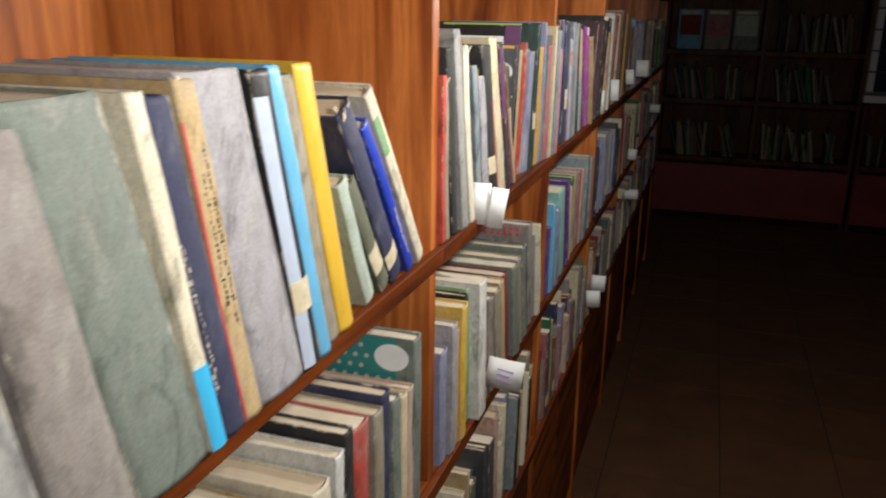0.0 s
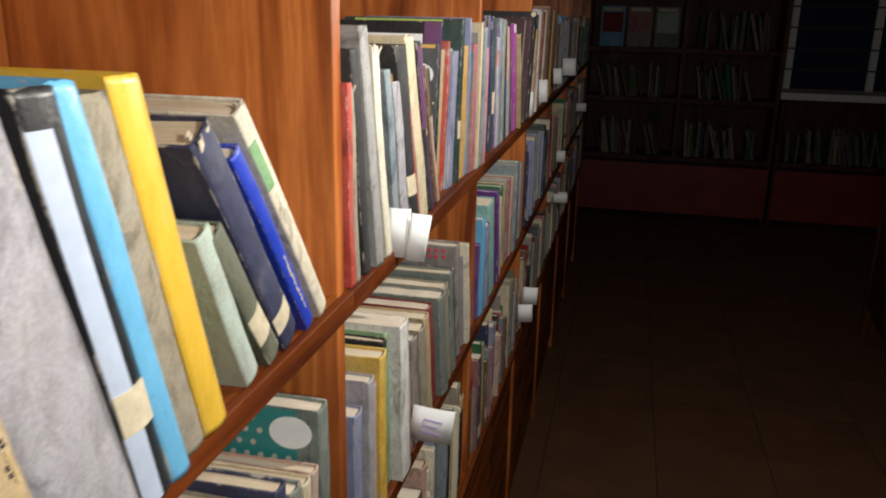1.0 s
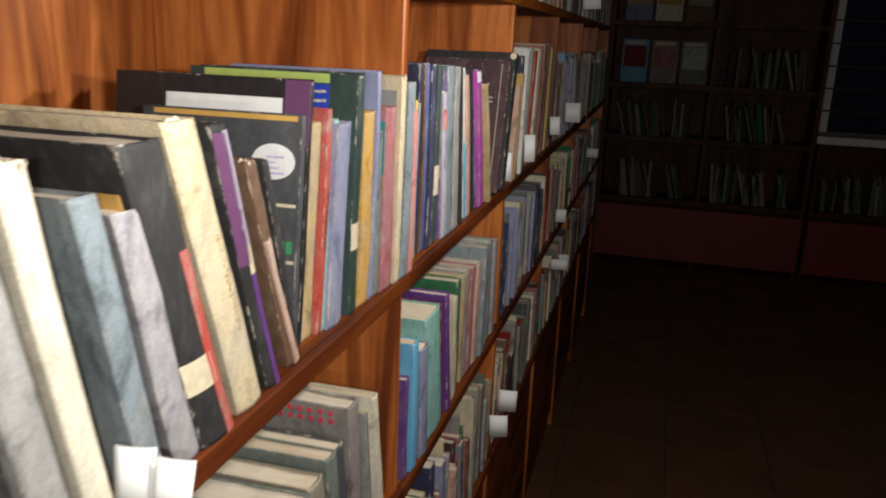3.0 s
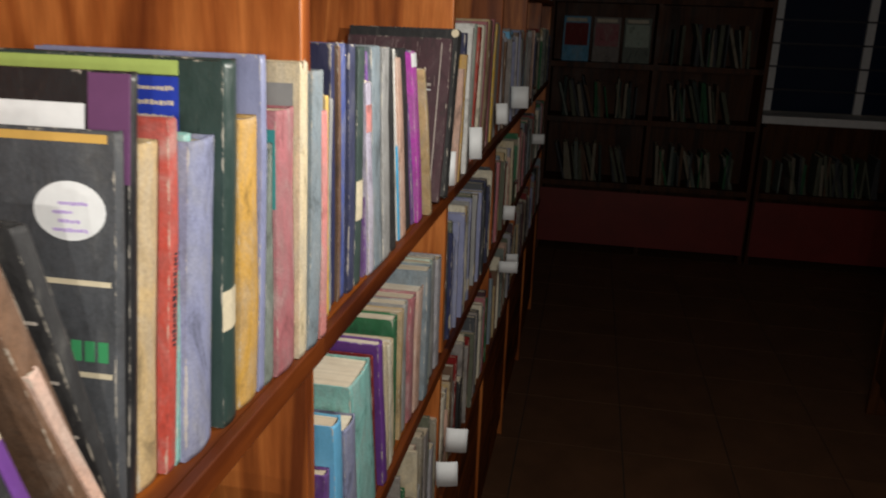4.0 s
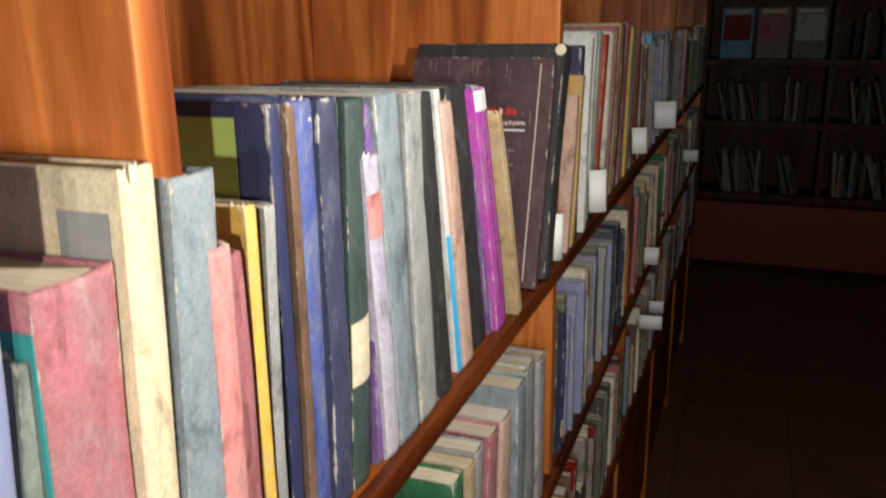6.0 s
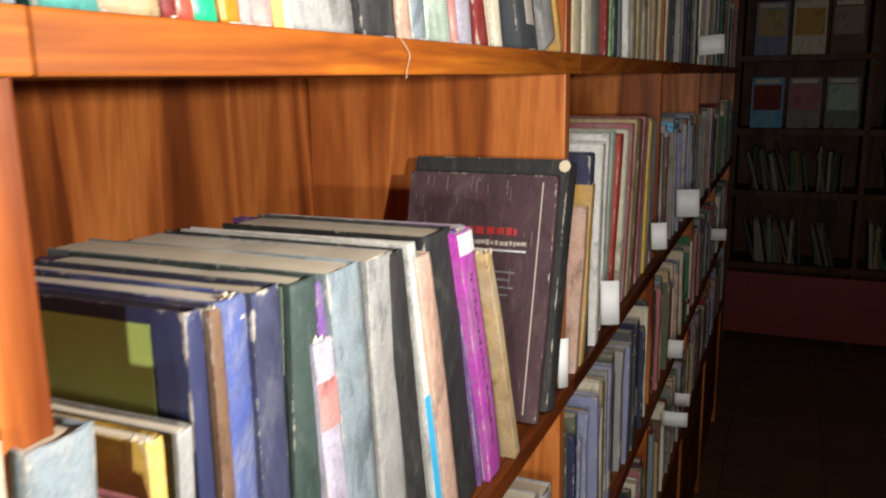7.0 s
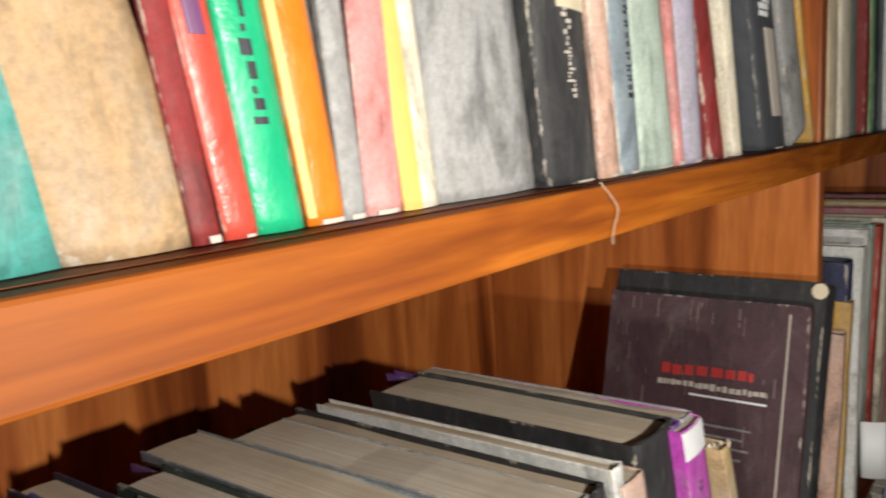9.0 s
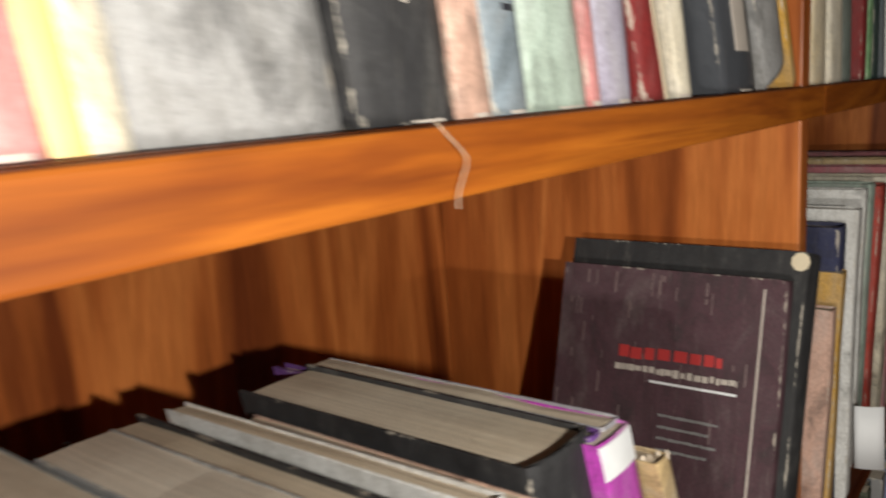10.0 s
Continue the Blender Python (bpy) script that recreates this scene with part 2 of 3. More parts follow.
# ---- books ----
def book(y, th, h, lean, front, colour, depth=0.0, hard=True, rough=0.6, z=L1, label="", rnd=random):
    """One book on a shelf. y: far foot of its spine; th, h, front: mm; lean: degrees towards the aisle's near end.
    A slight lean skews the soft old block; a strong one tips it on its edge."""
    th, h = th / 1000, h / 1000
    d = depth / 1000 if depth else min(0.245, h * rnd.uniform(0.70, 0.86))
    t = min(0.0017 if hard else 0.0007, th * 0.2)
    tips = abs(lean) > (15 if depth else 22)
    a = radians(lean) if tips else 0.0
    lift = th * math.sin(a) if a > 0 else 0.0
    m = Matrix.Translation((front / 1000, y, z + lift + 0.0003)) @ Matrix.Rotation(a, 4, "X") @ Matrix.Rotation(radians(rnd.uniform(-1.0, 1.0)), 4, "Z")
    thing = empty("book", m)
    thing["th"], thing["h"], thing["skew"] = th, h, 0.0 if tips else -math.tan(radians(lean))
    # cover: a folded board round the pages, with a rounded back
    bulge = min(0.09 * th, 0.0026) * (1.0 if hard else 0.4)
    thing["bulge"] = bulge
    outer = [(-d, 0.0), (-0.004 - bulge, 0.0)]
    arc = 7
    for k in range(arc):
        u = k / (arc - 1)
        outer.append((-bulge + bulge * math.sin(math.pi * u), -th * u))
    outer += [(-0.004 - bulge, -th), (-d, -th)]
    inner = [(px - (t if px > -0.003 - bulge else 0), min(max(py, -th + t), -t)) for px, py in outer]
    bm = bmesh.new()
    wear = bm.verts.layers.float.new("wear")
    n = len(outer)
    steps = 5
    rings = []
    w1, w2 = rnd.uniform(-0.0012, 0.0012), rnd.uniform(-0.0008, 0.0008)
    thing["w1"], thing["w2"] = w1, w2
    for k in range(steps + 1):
        u = (0.0, 0.02, 0.35, 0.7, 0.98, 1.0)[k]
        wob = w1 * math.sin(math.pi * u) + w2 * math.sin(2 * math.pi * u)
        nip = -0.0003 if k in (0, steps) else 0.0
        ring = [bm.verts.new((px + wob + (nip if px > -0.003 - bulge else 0), py, h * u + (rnd.uniform(-0.0008, 0.0006) if k == steps else 0))) for px, py in outer]
        ring += [bm.verts.new((px + wob, py, h * u)) for px, py in reversed(inner)]
        for q, v in enumerate(ring):
            v[wear] = 0.76 if k in (0, steps) else (0.9 if q in (2, 1 + arc) else (0.3 if k in (1, steps - 1) else 0.0))
        rings.append(ring)
    for lo, hi in zip(rings, rings[1:]):
        for i in range(2 * n):
            j = (i + 1) % (2 * n)
            f = bm.faces.new((lo[i], lo[j], hi[j], hi[i]))
            f.smooth = 2 <= i < 1 + arc
    for ring in (rings[0], rings[-1]):
        for i in range(n - 1):
            bm.faces.new((ring[i], ring[i + 1], ring[2 * n - 2 - i], ring[2 * n - 1 - i]))
    book_part("cover", bm, cover(colour, rough), thing)
    inset = 0.0018 if hard else 0.0005
    pb = bmesh.new()
    p0, p1, cuts = -d + inset, -0.001 - bulge - t, 5
    secs = []
    for k in range(cuts + 1):
        x = p0 + (p1 - p0) * k / cuts
        sag = rnd.uniform(-0.0010, 0.0002)
        secs.append([pb.verts.new((x, py, pz + (sag if pz > h / 2 else 0))) for py, pz in ((-th + t, inset), (-t, inset), (-t, h - inset + rnd.uniform(-0.0006, 0)), (-th / 2, h - inset + 0.0003), (-th + t, h - inset))])
    for lo, hi in zip(secs, secs[1:]):
        for i in range(5):
            pb.faces.new((lo[i], lo[(i + 1) % 5], hi[(i + 1) % 5], hi[i]))
    pb.faces.new(secs[0])
    pb.faces.new(list(reversed(secs[-1])))
    book_part("page_block", pb, rnd.choice(PAPER), thing)
    words = label or "worn %s book standing on a shelf" % WORDS.get(colour, colour)
    return tagged(thing, words, "book", "books on the shelves")


def book_part(name, bm, material, thing):
    if thing["skew"]:
        for v in bm.verts:
            v.co.y += thing["skew"] * v.co.z
    return part(name, bm, material, thing)


WORDS = {"peri": "periwinkle blue", "greylav": "grey lavender", "dkgreen": "blackish green", "dkred": "dark red", "greygreen": "grey green", "bluegrey": "blue grey",
         "speck": "speckled brown", "tan": "tan paper", "kraft": "brown paper", "sky": "sky blue", "royal": "royal blue", "bottle": "bottle green"}


def band(thing, z0, z1, material, name="label", y0=0.02, y1=0.98, out=0.0005):
    """A sticker or printed band that follows the spine, between two heights in mm."""
    th, h, b, w1, w2 = thing["th"], thing["h"], thing["bulge"], thing["w1"], thing["w2"]
    rows = max(1, min(8, int((z1 - z0) / 12)))
    bm = bmesh.new()
    outer, inner = [], []
    for r in range(rows + 1):
        z = (z0 + (z1 - z0) * r / rows) / 1000
        knots = (0.0, 0.02, 0.35, 0.7, 0.98, 1.0)
        waves = [w1 * math.sin(math.pi * k) + w2 * math.sin(2 * math.pi * k) for k in knots]
        wob = float(np.interp(z / h, knots, waves))
        a, c = [], []
        for k in range(7):
            u = y0 + (y1 - y0) * k / 6
            px = -b + b * float(np.interp(u, [q / 6 for q in range(7)], [math.sin(math.pi * q / 6) for q in range(7)])) + wob
            a.append(bm.verts.new((px + out, -th * u, z)))
            c.append(bm.verts.new((px - 0.0006, -th * u, z)))
        outer.append(a)
        inner.append(c)
    for grid in (outer, inner):
        for lo, hi in zip(grid, grid[1:]):
            for k in range(6):
                bm.faces.new((lo[k], lo[k + 1], hi[k + 1], hi[k]))
    for r in range(rows):
        for k in (0, 6):
            bm.faces.new((outer[r][k], outer[r + 1][k], inner[r + 1][k], inner[r][k]))
    for r in (0, rows):
        for k in range(6):
            bm.faces.new((outer[r][k], outer[r][k + 1], inner[r][k + 1], inner[r][k]))
    return book_part(name, bm, material, thing)


def row(z, specs):
    """Books from near to far: far foot y in mm, thickness, height, lean, colour, and how far the spine stands out past the shelf edge."""
    out = []
    for y, th, h, lean, colour, *front in specs:
        soft = colour.endswith("*")
        gloss = colour.endswith("!")
        out.append(book(y / 1000, th, h, lean, front[0] if front else random.uniform(-2.5, 1), colour.rstrip("*!"), hard=not soft, rough=0.25 if gloss else 0.6, z=z))
    return out



def patch(thing, x0, x1, z0, z1, material, name="cover_print", out=0.0005, sides=4):
    """A flat printed field or sticker on the cover that faces the aisle's near end; x from the spine and z from the foot, in mm. sides > 4: an oval."""
    th = thing["th"]
    bm = bmesh.new()
    if sides > 4:
        cx, cz, rx, rz = (x0 + x1) / 2000, (z0 + z1) / 2000, abs(x1 - x0) / 2000, (z1 - z0) / 2000
        rim = [(cx + rx * math.cos(2 * math.pi * k / sides), cz + rz * math.sin(2 * math.pi * k / sides)) for k in range(sides)]
    else:
        rim = [(x0 / 1000, z0 / 1000), (x1 / 1000, z0 / 1000), (x1 / 1000, z1 / 1000), (x0 / 1000, z1 / 1000)]
    front = [bm.verts.new((x, -th - out, z)) for x, z in rim]
    rear = [bm.verts.new((x, -th + 0.0004, z)) for x, z in rim]
    bm.faces.new(front)
    bm.faces.new(list(reversed(rear)))
    for i in range(len(rim)):
        j = (i + 1) % len(rim)
        bm.faces.new((front[i], rear[i], rear[j], front[j]))
    return book_part(name, bm, material, thing)


def scribble(thing, z0, z1, material, rnd, u0=0.3, u1=0.7, size=1.0):
    """A line of lettering that cannot be read, run up the spine as small bars."""
    z = z0
    while z < z1:
        step = rnd.uniform(1.2, 3.2) * size
        for q in range(2 if size > 1.5 else 1):
            a = z + q * step * 0.6
            band(thing, a, min(a + step * (0.38 if size > 1.5 else 1.0), z1), material, "lettering", u0 + rnd.uniform(0, 0.14), u1 - rnd.uniform(0, 0.14), 0.00035)
        z += step + rnd.uniform(0.7, 1.4) * size


def text_line(thing, x0, x1, z0, z1, material, rnd):
    """A printed line that cannot be read: a run of small bars as wide and high as its letters."""
    x = x0
    tall = z1 - z0
    while x < x1:
        w = tall * rnd.uniform(0.35, 0.9)
        patch(thing, x, min(x + w, x1), z0 + tall * rnd.uniform(0, 0.25), z1 - tall * rnd.uniform(0, 0.25), material, "lettering", 0.0009)
        x += w + tall * rnd.uniform(0.12, 0.3)


def torn(thing, rnd, material=None, tall=5.0):
    """Ragged paper and cloth standing up at the head of a broken spine."""
    th, h = thing["th"], thing["h"]
    bm = bmesh.new()
    for k in range(4):
        y0 = -th * rnd.uniform(0.0, 0.7)
        y1 = y0 - th * rnd.uniform(0.15, 0.35)
        x = rnd.uniform(-0.005, 0.0005)
        z0, z1 = h - rnd.uniform(0.004, 0.012), h + rnd.uniform(0.0, tall / 1000)
        bend = rnd.uniform(-0.004, 0.003)
        rim = [(x, y0, z0), (x + bend, y0 - 0.001, z1), (x + bend * 1.4, (y0 + y1) / 2, z1 - 0.0015), (x + bend, y1, z1 - rnd.uniform(0, 0.003)), (x, y1 + 0.001, z0)]
        a = [bm.verts.new(p) for p in rim]
        b = [bm.verts.new((p[0] - 0.0007, p[1], p[2])) for p in rim]
        bm.faces.new(a)
        bm.faces.new(list(reversed(b)))
        for i in range(5):
            bm.faces.new((a[i], b[i], b[(i + 1) % 5], a[(i + 1) % 5]))
    return book_part("torn_paper", bm, material or STICKER, thing)


MUTED = ["grey", "bluegrey", "greygreen", "mauve", "speck", "charcoal", "tan", "cream", "maroon", "greylav", "navy", "black", "rose", "brown", "olive", "ivory", "salmon", "bottle", "peri", "dkred"]


def fill(z, y0, y1, seed, low=150, high=200, colours=MUTED, far=False):
    """A run of mixed old books between two places along a shelf, in mm, some of them leaning in loose groups."""
    rnd = random.Random(seed)
    y, lean, left = y0, 0.0, 0
    made = []
    while True:
        if left == 0:
            left, lean = rnd.randint(3, 8), rnd.choice([0, 0, 1, 2, 4, 7, -2])
            y += max(0.0, lean) * 1.2
        th = rnd.choice([7, 9, 11, 13, 15, 18, 22, 26])
        if y + th > y1:
            break
        y += th * 1.03 / math.cos(radians(lean))
        left -= 1
        ob = book(y / 1000, th, rnd.uniform(low, high), lean + rnd.uniform(-0.5, 0.5), rnd.uniform(-14, 1), rnd.choice(colours), hard=rnd.random() < 0.6, rough=rnd.choice([0.6, 0.6, 0.6, 0.3]), z=z, rnd=rnd)
        roll = rnd.random()
        if far:
            pass
        elif roll < 0.22:
            band(ob, 20, 42, STICKER)
        elif roll < 0.45 and th > 9:
            scribble(ob, 55, rnd.uniform(90, 125), rnd.choice([INK, STICKER]), rnd)
        made.append(ob)
    return gather(made) if far else made


def gather(made, words="row of old books standing on a far dim shelf"):
    """Joins books that stand too far off to be told apart into one object."""
    bm = bmesh.new()
    mats = []
    for thing in made:
        for ob in thing.children:
            start = len(bm.faces)
            ob.data.transform(thing.matrix_basis)
            bm.from_mesh(ob.data)
            if ob.data.materials[0] not in mats:
                mats.append(ob.data.materials[0])
            bm.faces.ensure_lookup_table()
            for f in bm.faces[start:]:
                f.material_index = mats.index(ob.data.materials[0])
            bpy.data.objects.remove(ob)
        bpy.data.objects.remove(thing)
    me = bpy.data.meshes.new("far_books")
    bm.to_mesh(me)
    bm.free()
    for mat in mats:
        me.materials.append(mat)
    return tagged(new("far_books", me), words, "books", kind="stuff")


rnd = random.Random(11)
# ---- breast-high shelf, first bay ----
A = row(L1, [
    (-534, 44, 184, 11, "grey", 12), (-488, 42, 186, 9.4, "mauve", 12), (-431, 55, 195, 16.1, "greygreen", 12), (-417, 13, 193, 12.8, "ivory", 12), (-397, 20, 190, 13.6, "navy", 12),
    (-378, 18, 196, 12.6, "tan", 12), (-322, 54, 199, 17.2, "greylav", 12), (-302, 23, 197, 14.6, "black!", 12), (-285, 16, 198, 16, "sky!", 12), (-259, 25, 191, 15.8, "speck", 6),
    (-233, 24, 197, 16.5, "yellow!", 6), (-181, 17, 118, 24.8, "mint", 0), (-149, 18, 122, 34, "olive", 0), (-119, 24, 188, 33.8, "navy", 0), (-90, 13, 176, 35.7, "royal!", 0),
    (-62, 15, 206, 36.2, "ivory", 0)])
band(A[3], 0, 52, PRINT["sky"], "printed_band")
band(A[7], 44, 66, STICKER, out=0.001)
band(A[7], 2, 182, PRINT["paleblue"], "faded_strip", 0.45, 0.98)
band(A[12], 22, 48, STICKER)
scribble(A[5], 60, 165, INK, rnd, 0.2, 0.42)
scribble(A[5], 75, 150, INK, rnd, 0.55, 0.7)
band(A[5], 2, 176, PRINT["dotred"], "red_edge", 0.93, 0.995)
scribble(A[4], 30, 120, PRINT["pale"], rnd, 0.8, 0.97)
band(A[13], 18, 34, STICKER)
scribble(A[14], 20, 80, PRINT["pale"], rnd, 0.3, 0.6)
band(A[15], 142, 181, cover("leaf"), "cloth_patch", 0.45, 0.98)
# ---- second bay ----
B = row(L1, [
    (-1, 3, 208, 0, "leaf", -35), (9, 12, 170, 2, "red", 0), (20, 11, 167, 4.8, "speck", 0), (51, 19, 196, 10.2, "black", 0), (79, 22, 213, 12.6, "grey", 4),
    (105, 18, 196, 12, "ivory", 4), (152, 20, 174, 14, "bluegrey", 0), (188, 26, 161, 14.8, "greylav", 0), (223, 36, 194, 18.2, "black", 3), (267, 32, 201, 19.3, "cream", 0),
    (297, 18, 195, 18.7, "black", -2), (333, 13, 167, 19.4, "brown", -6), (348, 9, 163, 16.5, "black", -10), (334, 6, 117, 22.9, "salmon*", -4), (367, 7, 213, -7.9, "black!", -18),
    (390, 19, 179, -7.2, "tan", -18), (400, 9, 189, -7, "red", -14), (408, 8, 179, -9.2, "aqua*", -14), (434, 30, 176, -7.1, "peri", -8), (463, 18, 216, -5, "dkgreen!", -6),
    (496, 27, 181, -4.2, "ochre", -6), (505, 9, 217, -4.5, "peri!", -6), (520, 15, 162, -6.4, "greygreen", -5), (553, 33, 182, -2.5, "rose", -1), (569, 16, 211, -2.9, "cream", 1),
    (593, 24, 204, -4.7, "bluegrey", 3), (607, 14, 175, -1.9, "pink", 4)])
B[24].scale.x = 0.75
B[21].scale.x = 0.9
patch(B[0], -32, -1, 178, 204, PRINT["sky"])
band(B[0], 178, 204, PRINT["sky"], "printed_band")
band(B[8], 40, 62, STICKER)
patch(B[8], -28, -8, 150, 168, PRINT["amber"], "sticker")
scribble(B[9], 60, 130, cover("tan"), rnd, 0.15, 0.4)
band(B[8], 0, 130, cover("red"), "red_strip", 0.0, 0.3)
band(B[10], 100, 190, PRINT["purple"], "printed_band")
band(B[10], 0, 92, cover("purple", 0.25), "purple_strip", 0.0, 0.42)
band(B[10], 114, 191, cover("lilac", 0.25), "lilac_strip", 0.0, 0.42)
band(B[10], 92, 114, PRINT["cream"], "worn_label", 0.0, 0.42)
for q in range(4):
    patch(B[12], -20, -4, 30 + 30 * q, 31.5 + 30 * q, PRINT["pale"], "cover_line")
tall = B[14]
patch(tall, -128, -24, 182, 198, PRINT["white"])
patch(tall, -22, -0.5, 161, 212.5, PRINT["purple"], "spine_cloth")
dark_book = book(0.3590, 8, 187, -6.6, -18, "charcoal", z=L1, label="charcoal book with a white oval sticker on its cover")
patch(dark_book, -42, -5, 136, 164, PRINT["white"], "oval_sticker", 0.0006, 28)
for q in range(4):
    text_line(dark_book, -32 + 3 * (q % 2), -14 - 4 * (q % 3), 140 + 4.2 * q, 142 + 4.2 * q, PRINT["lilac"], rnd)
patch(dark_book, -98, -64, 160, 177, PRINT["sky"], "sky_shape", 0.0005, 20)
patch(dark_book, -130, -4, 182, 186, PRINT["amber"], "top_edge_tape")
for q in range(2):
    patch(dark_book, -40, -3, 70 + 45 * q, 72.5 + 45 * q, PRINT["cream"], "cover_line")
for q in range(3):
    patch(dark_book, -24 + 7 * q, -19 + 7 * q, 78, 88, PRINT["green"], "green_mark")
blue_cover = B[19]
patch(blue_cover, -60, -28, 176, 206, PRINT["blue"])
patch(blue_cover, -150, -28, 207, 215, PRINT["lime"])
for q in range(3):
    text_line(blue_cover, -56, -31, 182 + 8 * q, 185 + 8 * q, PRINT["cream"], rnd)
band(B[19], 60, 84, STICKER)
patch(B[24], -36, -8, 173, 197, PRINT["grey"])
scribble(B[16], 70, 120, INK, rnd)
patch(B[23], -34, -3, 118, 170, PRINT["teal"], "cover_print")
patch(B[23], -30, -14, 122, 150, PRINT["cream"], "cover_print", 0.0009, 14)
patch(B[23], -22, -8, 140, 164, PRINT["cream"], "cover_print", 0.0009, 14)
# ---- third bay ----
C = row(L1, [
    (630, 14, 167, 0.4, "rose", -3), (644, 8, 182, -0.6, "yellow*", -7), (656, 8, 178, -2.3, "grey*", -9), (675, 10, 220, -0.8, "navy!", -12), (700, 19, 220, -0.8, "blue", -10),
    (720, 20, 219, -0.8, "navy", -7), (742, 22, 216, -3, "dkgreen", -7), (761, 11, 212, -0.3, "purple", -7), (775, 18, 185, 4.8, "lilac", -3), (805, 30, 216, 5.7, "bluegrey*", -2),
    (835, 30, 214, 3.9, "grey*", -2), (869, 33, 212, 8.8, "black", -2), (897, 10, 211, 10.5, "white*", -7), (918, 21, 202, 12.1, "salmon*", -4), (963, 42, 210, 12, "black", -7),
    (974, 9, 207, 13.8, "purple", -7), (985, 14, 207, 12.6, "greylav*", -7), (1000, 26, 206, 17, "magenta*", -2), (1030, 12, 186, 21, "tan*", 4)])
band(C[6], 62, 98, STICKER)
patch(C[3], -130, -18, 40, 214, PRINT["lime"])
brown_book = book(0.6840, 7, 218, -0.5, -10, "brown", hard=False, z=L1)
torn(brown_book, rnd, STICKER, 4)
band(C[8], 140, 165, cover("pink"), "printed_band")
band(C[12], 0, 110, PRINT["sky"], "printed_band")
band(C[17], 190, 205, PRINT["white"], "white_cap")
scribble(C[17], 30, 175, PRINT["purple"], rnd, 0.4, 0.62, 1.4)
maroon = book(1.092, 12, 222, -16.5, 2, "maroon", depth=146, z=L1, label="maroon hardback leaning back with worn title on its cover")
text_line(maroon, -100, -34, 164, 174, PRINT["red"], rnd)
text_line(maroon, -102, -24, 156, 161, PRINT["pale"], rnd)
patch(maroon, -78, -24, 151, 152.5, PRINT["white"], "title_line")
for q in range(4):
    text_line(maroon, -70, -38 + 5 * (q % 2), 110 + 7 * q, 112 + 7 * q, PRINT["grey"], rnd)
patch(maroon, -14, -12.8, 6, 216, PRINT["pale"], "hinge_crease", 0.0002)
scuffs = random.Random(77)
for q in range(34):
    gx, gz = scuffs.uniform(-146, -18), 221 - 90 * scuffs.random() ** 2
    patch(maroon, gx, gx + scuffs.uniform(0.4, 1.3), gz - scuffs.uniform(4, 16), gz - 1, PRINT["worn"], "scuff_mark", 0.0003)
blackbook = book(1.126, 30, 231, -17.5, 9, "black", depth=158, z=L1, label="black cloth hardback with worn white corners leaning on the upright")
patch(blackbook, -12, -1, 219, 230.5, PRINT["cream"], "worn_corner", 0.0005, 9)
patch(C[6], -140, -6, 174, 215, PRINT["sage"], "patterned_paper", 0.0003)
for q in range(40):
    gx, gz = -136 + 6.4 * (q % 20) + scuffs.uniform(-1.5, 1.5), 197 + 8 * (q // 20) + scuffs.uniform(-1.5, 1.5)
    patch(C[6], gx, gx + scuffs.uniform(2, 4.5), gz, gz + scuffs.uniform(2, 4.5), PRINT["cream"], "flower_print", 0.0006, 6)
for ob in (A[5], A[13], A[15], B[2], B[5], B[9], B[11], B[24], C[1], C[4], C[8], C[18]):
    torn(ob, rnd, PAPER[rnd.randrange(2)], 2.5)
# ---- shelf above, third bay ----
D = row(L2, [
    (616, 24, 205, 3, "bluegrey", -16), (645, 27, 205, 3.7, "teal", -12), (675, 33, 205, 16, "kraft", -12), (677, 7, 205, 8.3, "dkred", -12), (687, 9, 205, 10.2, "red!", -12),
    (701, 14, 205, 9.1, "green!", -12), (715, 13, 205, 10.5, "orange!", -12), (722, 8, 205, 5.7, "grey", -12), (737, 15, 205, 3.2, "pink", -12), (753, 16, 205, 7.3, "ivory", -12),
    (809, 56, 205, 8.8, "grey", -12), (849, 39, 205, 8, "black", -8), (866, 17, 205, 6.1, "salmon", -8), (886, 20, 205, 10.3, "bluegrey", -8), (927, 40, 205, 11.9, "mint", -8),
    (934, 8, 205, 10.5, "pink", -8), (963, 29, 205, 9.3, "lilac", -8), (998, 24, 205, 19.4, "dkred", -8), (1023, 16, 205, 13.7, "ivory", -8), (1118, 54, 210, 22, "charcoal!", -8),
    (1172, 38, 205, 24, "grey", -8), (1190, 8, 205, 25, "ochre*", -8)])
scribble(D[5], 24, 130, INK, rnd, 0.36, 0.66, 1.2)
band(D[4], 42, 62, PRINT["purple"], "shelf_mark", 0.3, 0.75)
band(D[9], 0, 120, PRINT["amber"], "printed_band", 0.6, 1.0)
band(D[6], 2, 198, PRINT["amber"], "yellow_edge", 0.82, 0.99)
band(D[11], 60, 76, STICKER, "sticker", 0.0, 0.6)
scribble(D[11], 30, 160, PRINT["pale"], rnd, 0.40, 0.50, 0.5)
scribble(D[13], 30, 90, INK, rnd, 0.15, 0.5, 1.7)
band(D[17], 0, 40, PRINT["cream"], "torn_strip", 0.02, 0.3)
band(D[19], 20, 70, PRINT["pale"], "shelf_mark", 0.2, 0.6)
scribble(D[19], 76, 150, PRINT["white"], rnd, 0.3, 0.7)
for ob in D[3:20]:
    if scuffs.random() < 0.7:
        u = scuffs.uniform(0.02, 0.3)
        band(ob, 0.2, scuffs.uniform(0.8, 1.8), PRINT["pale"], "worn_foot", u, u + scuffs.uniform(0.3, 0.65), 0.0003)
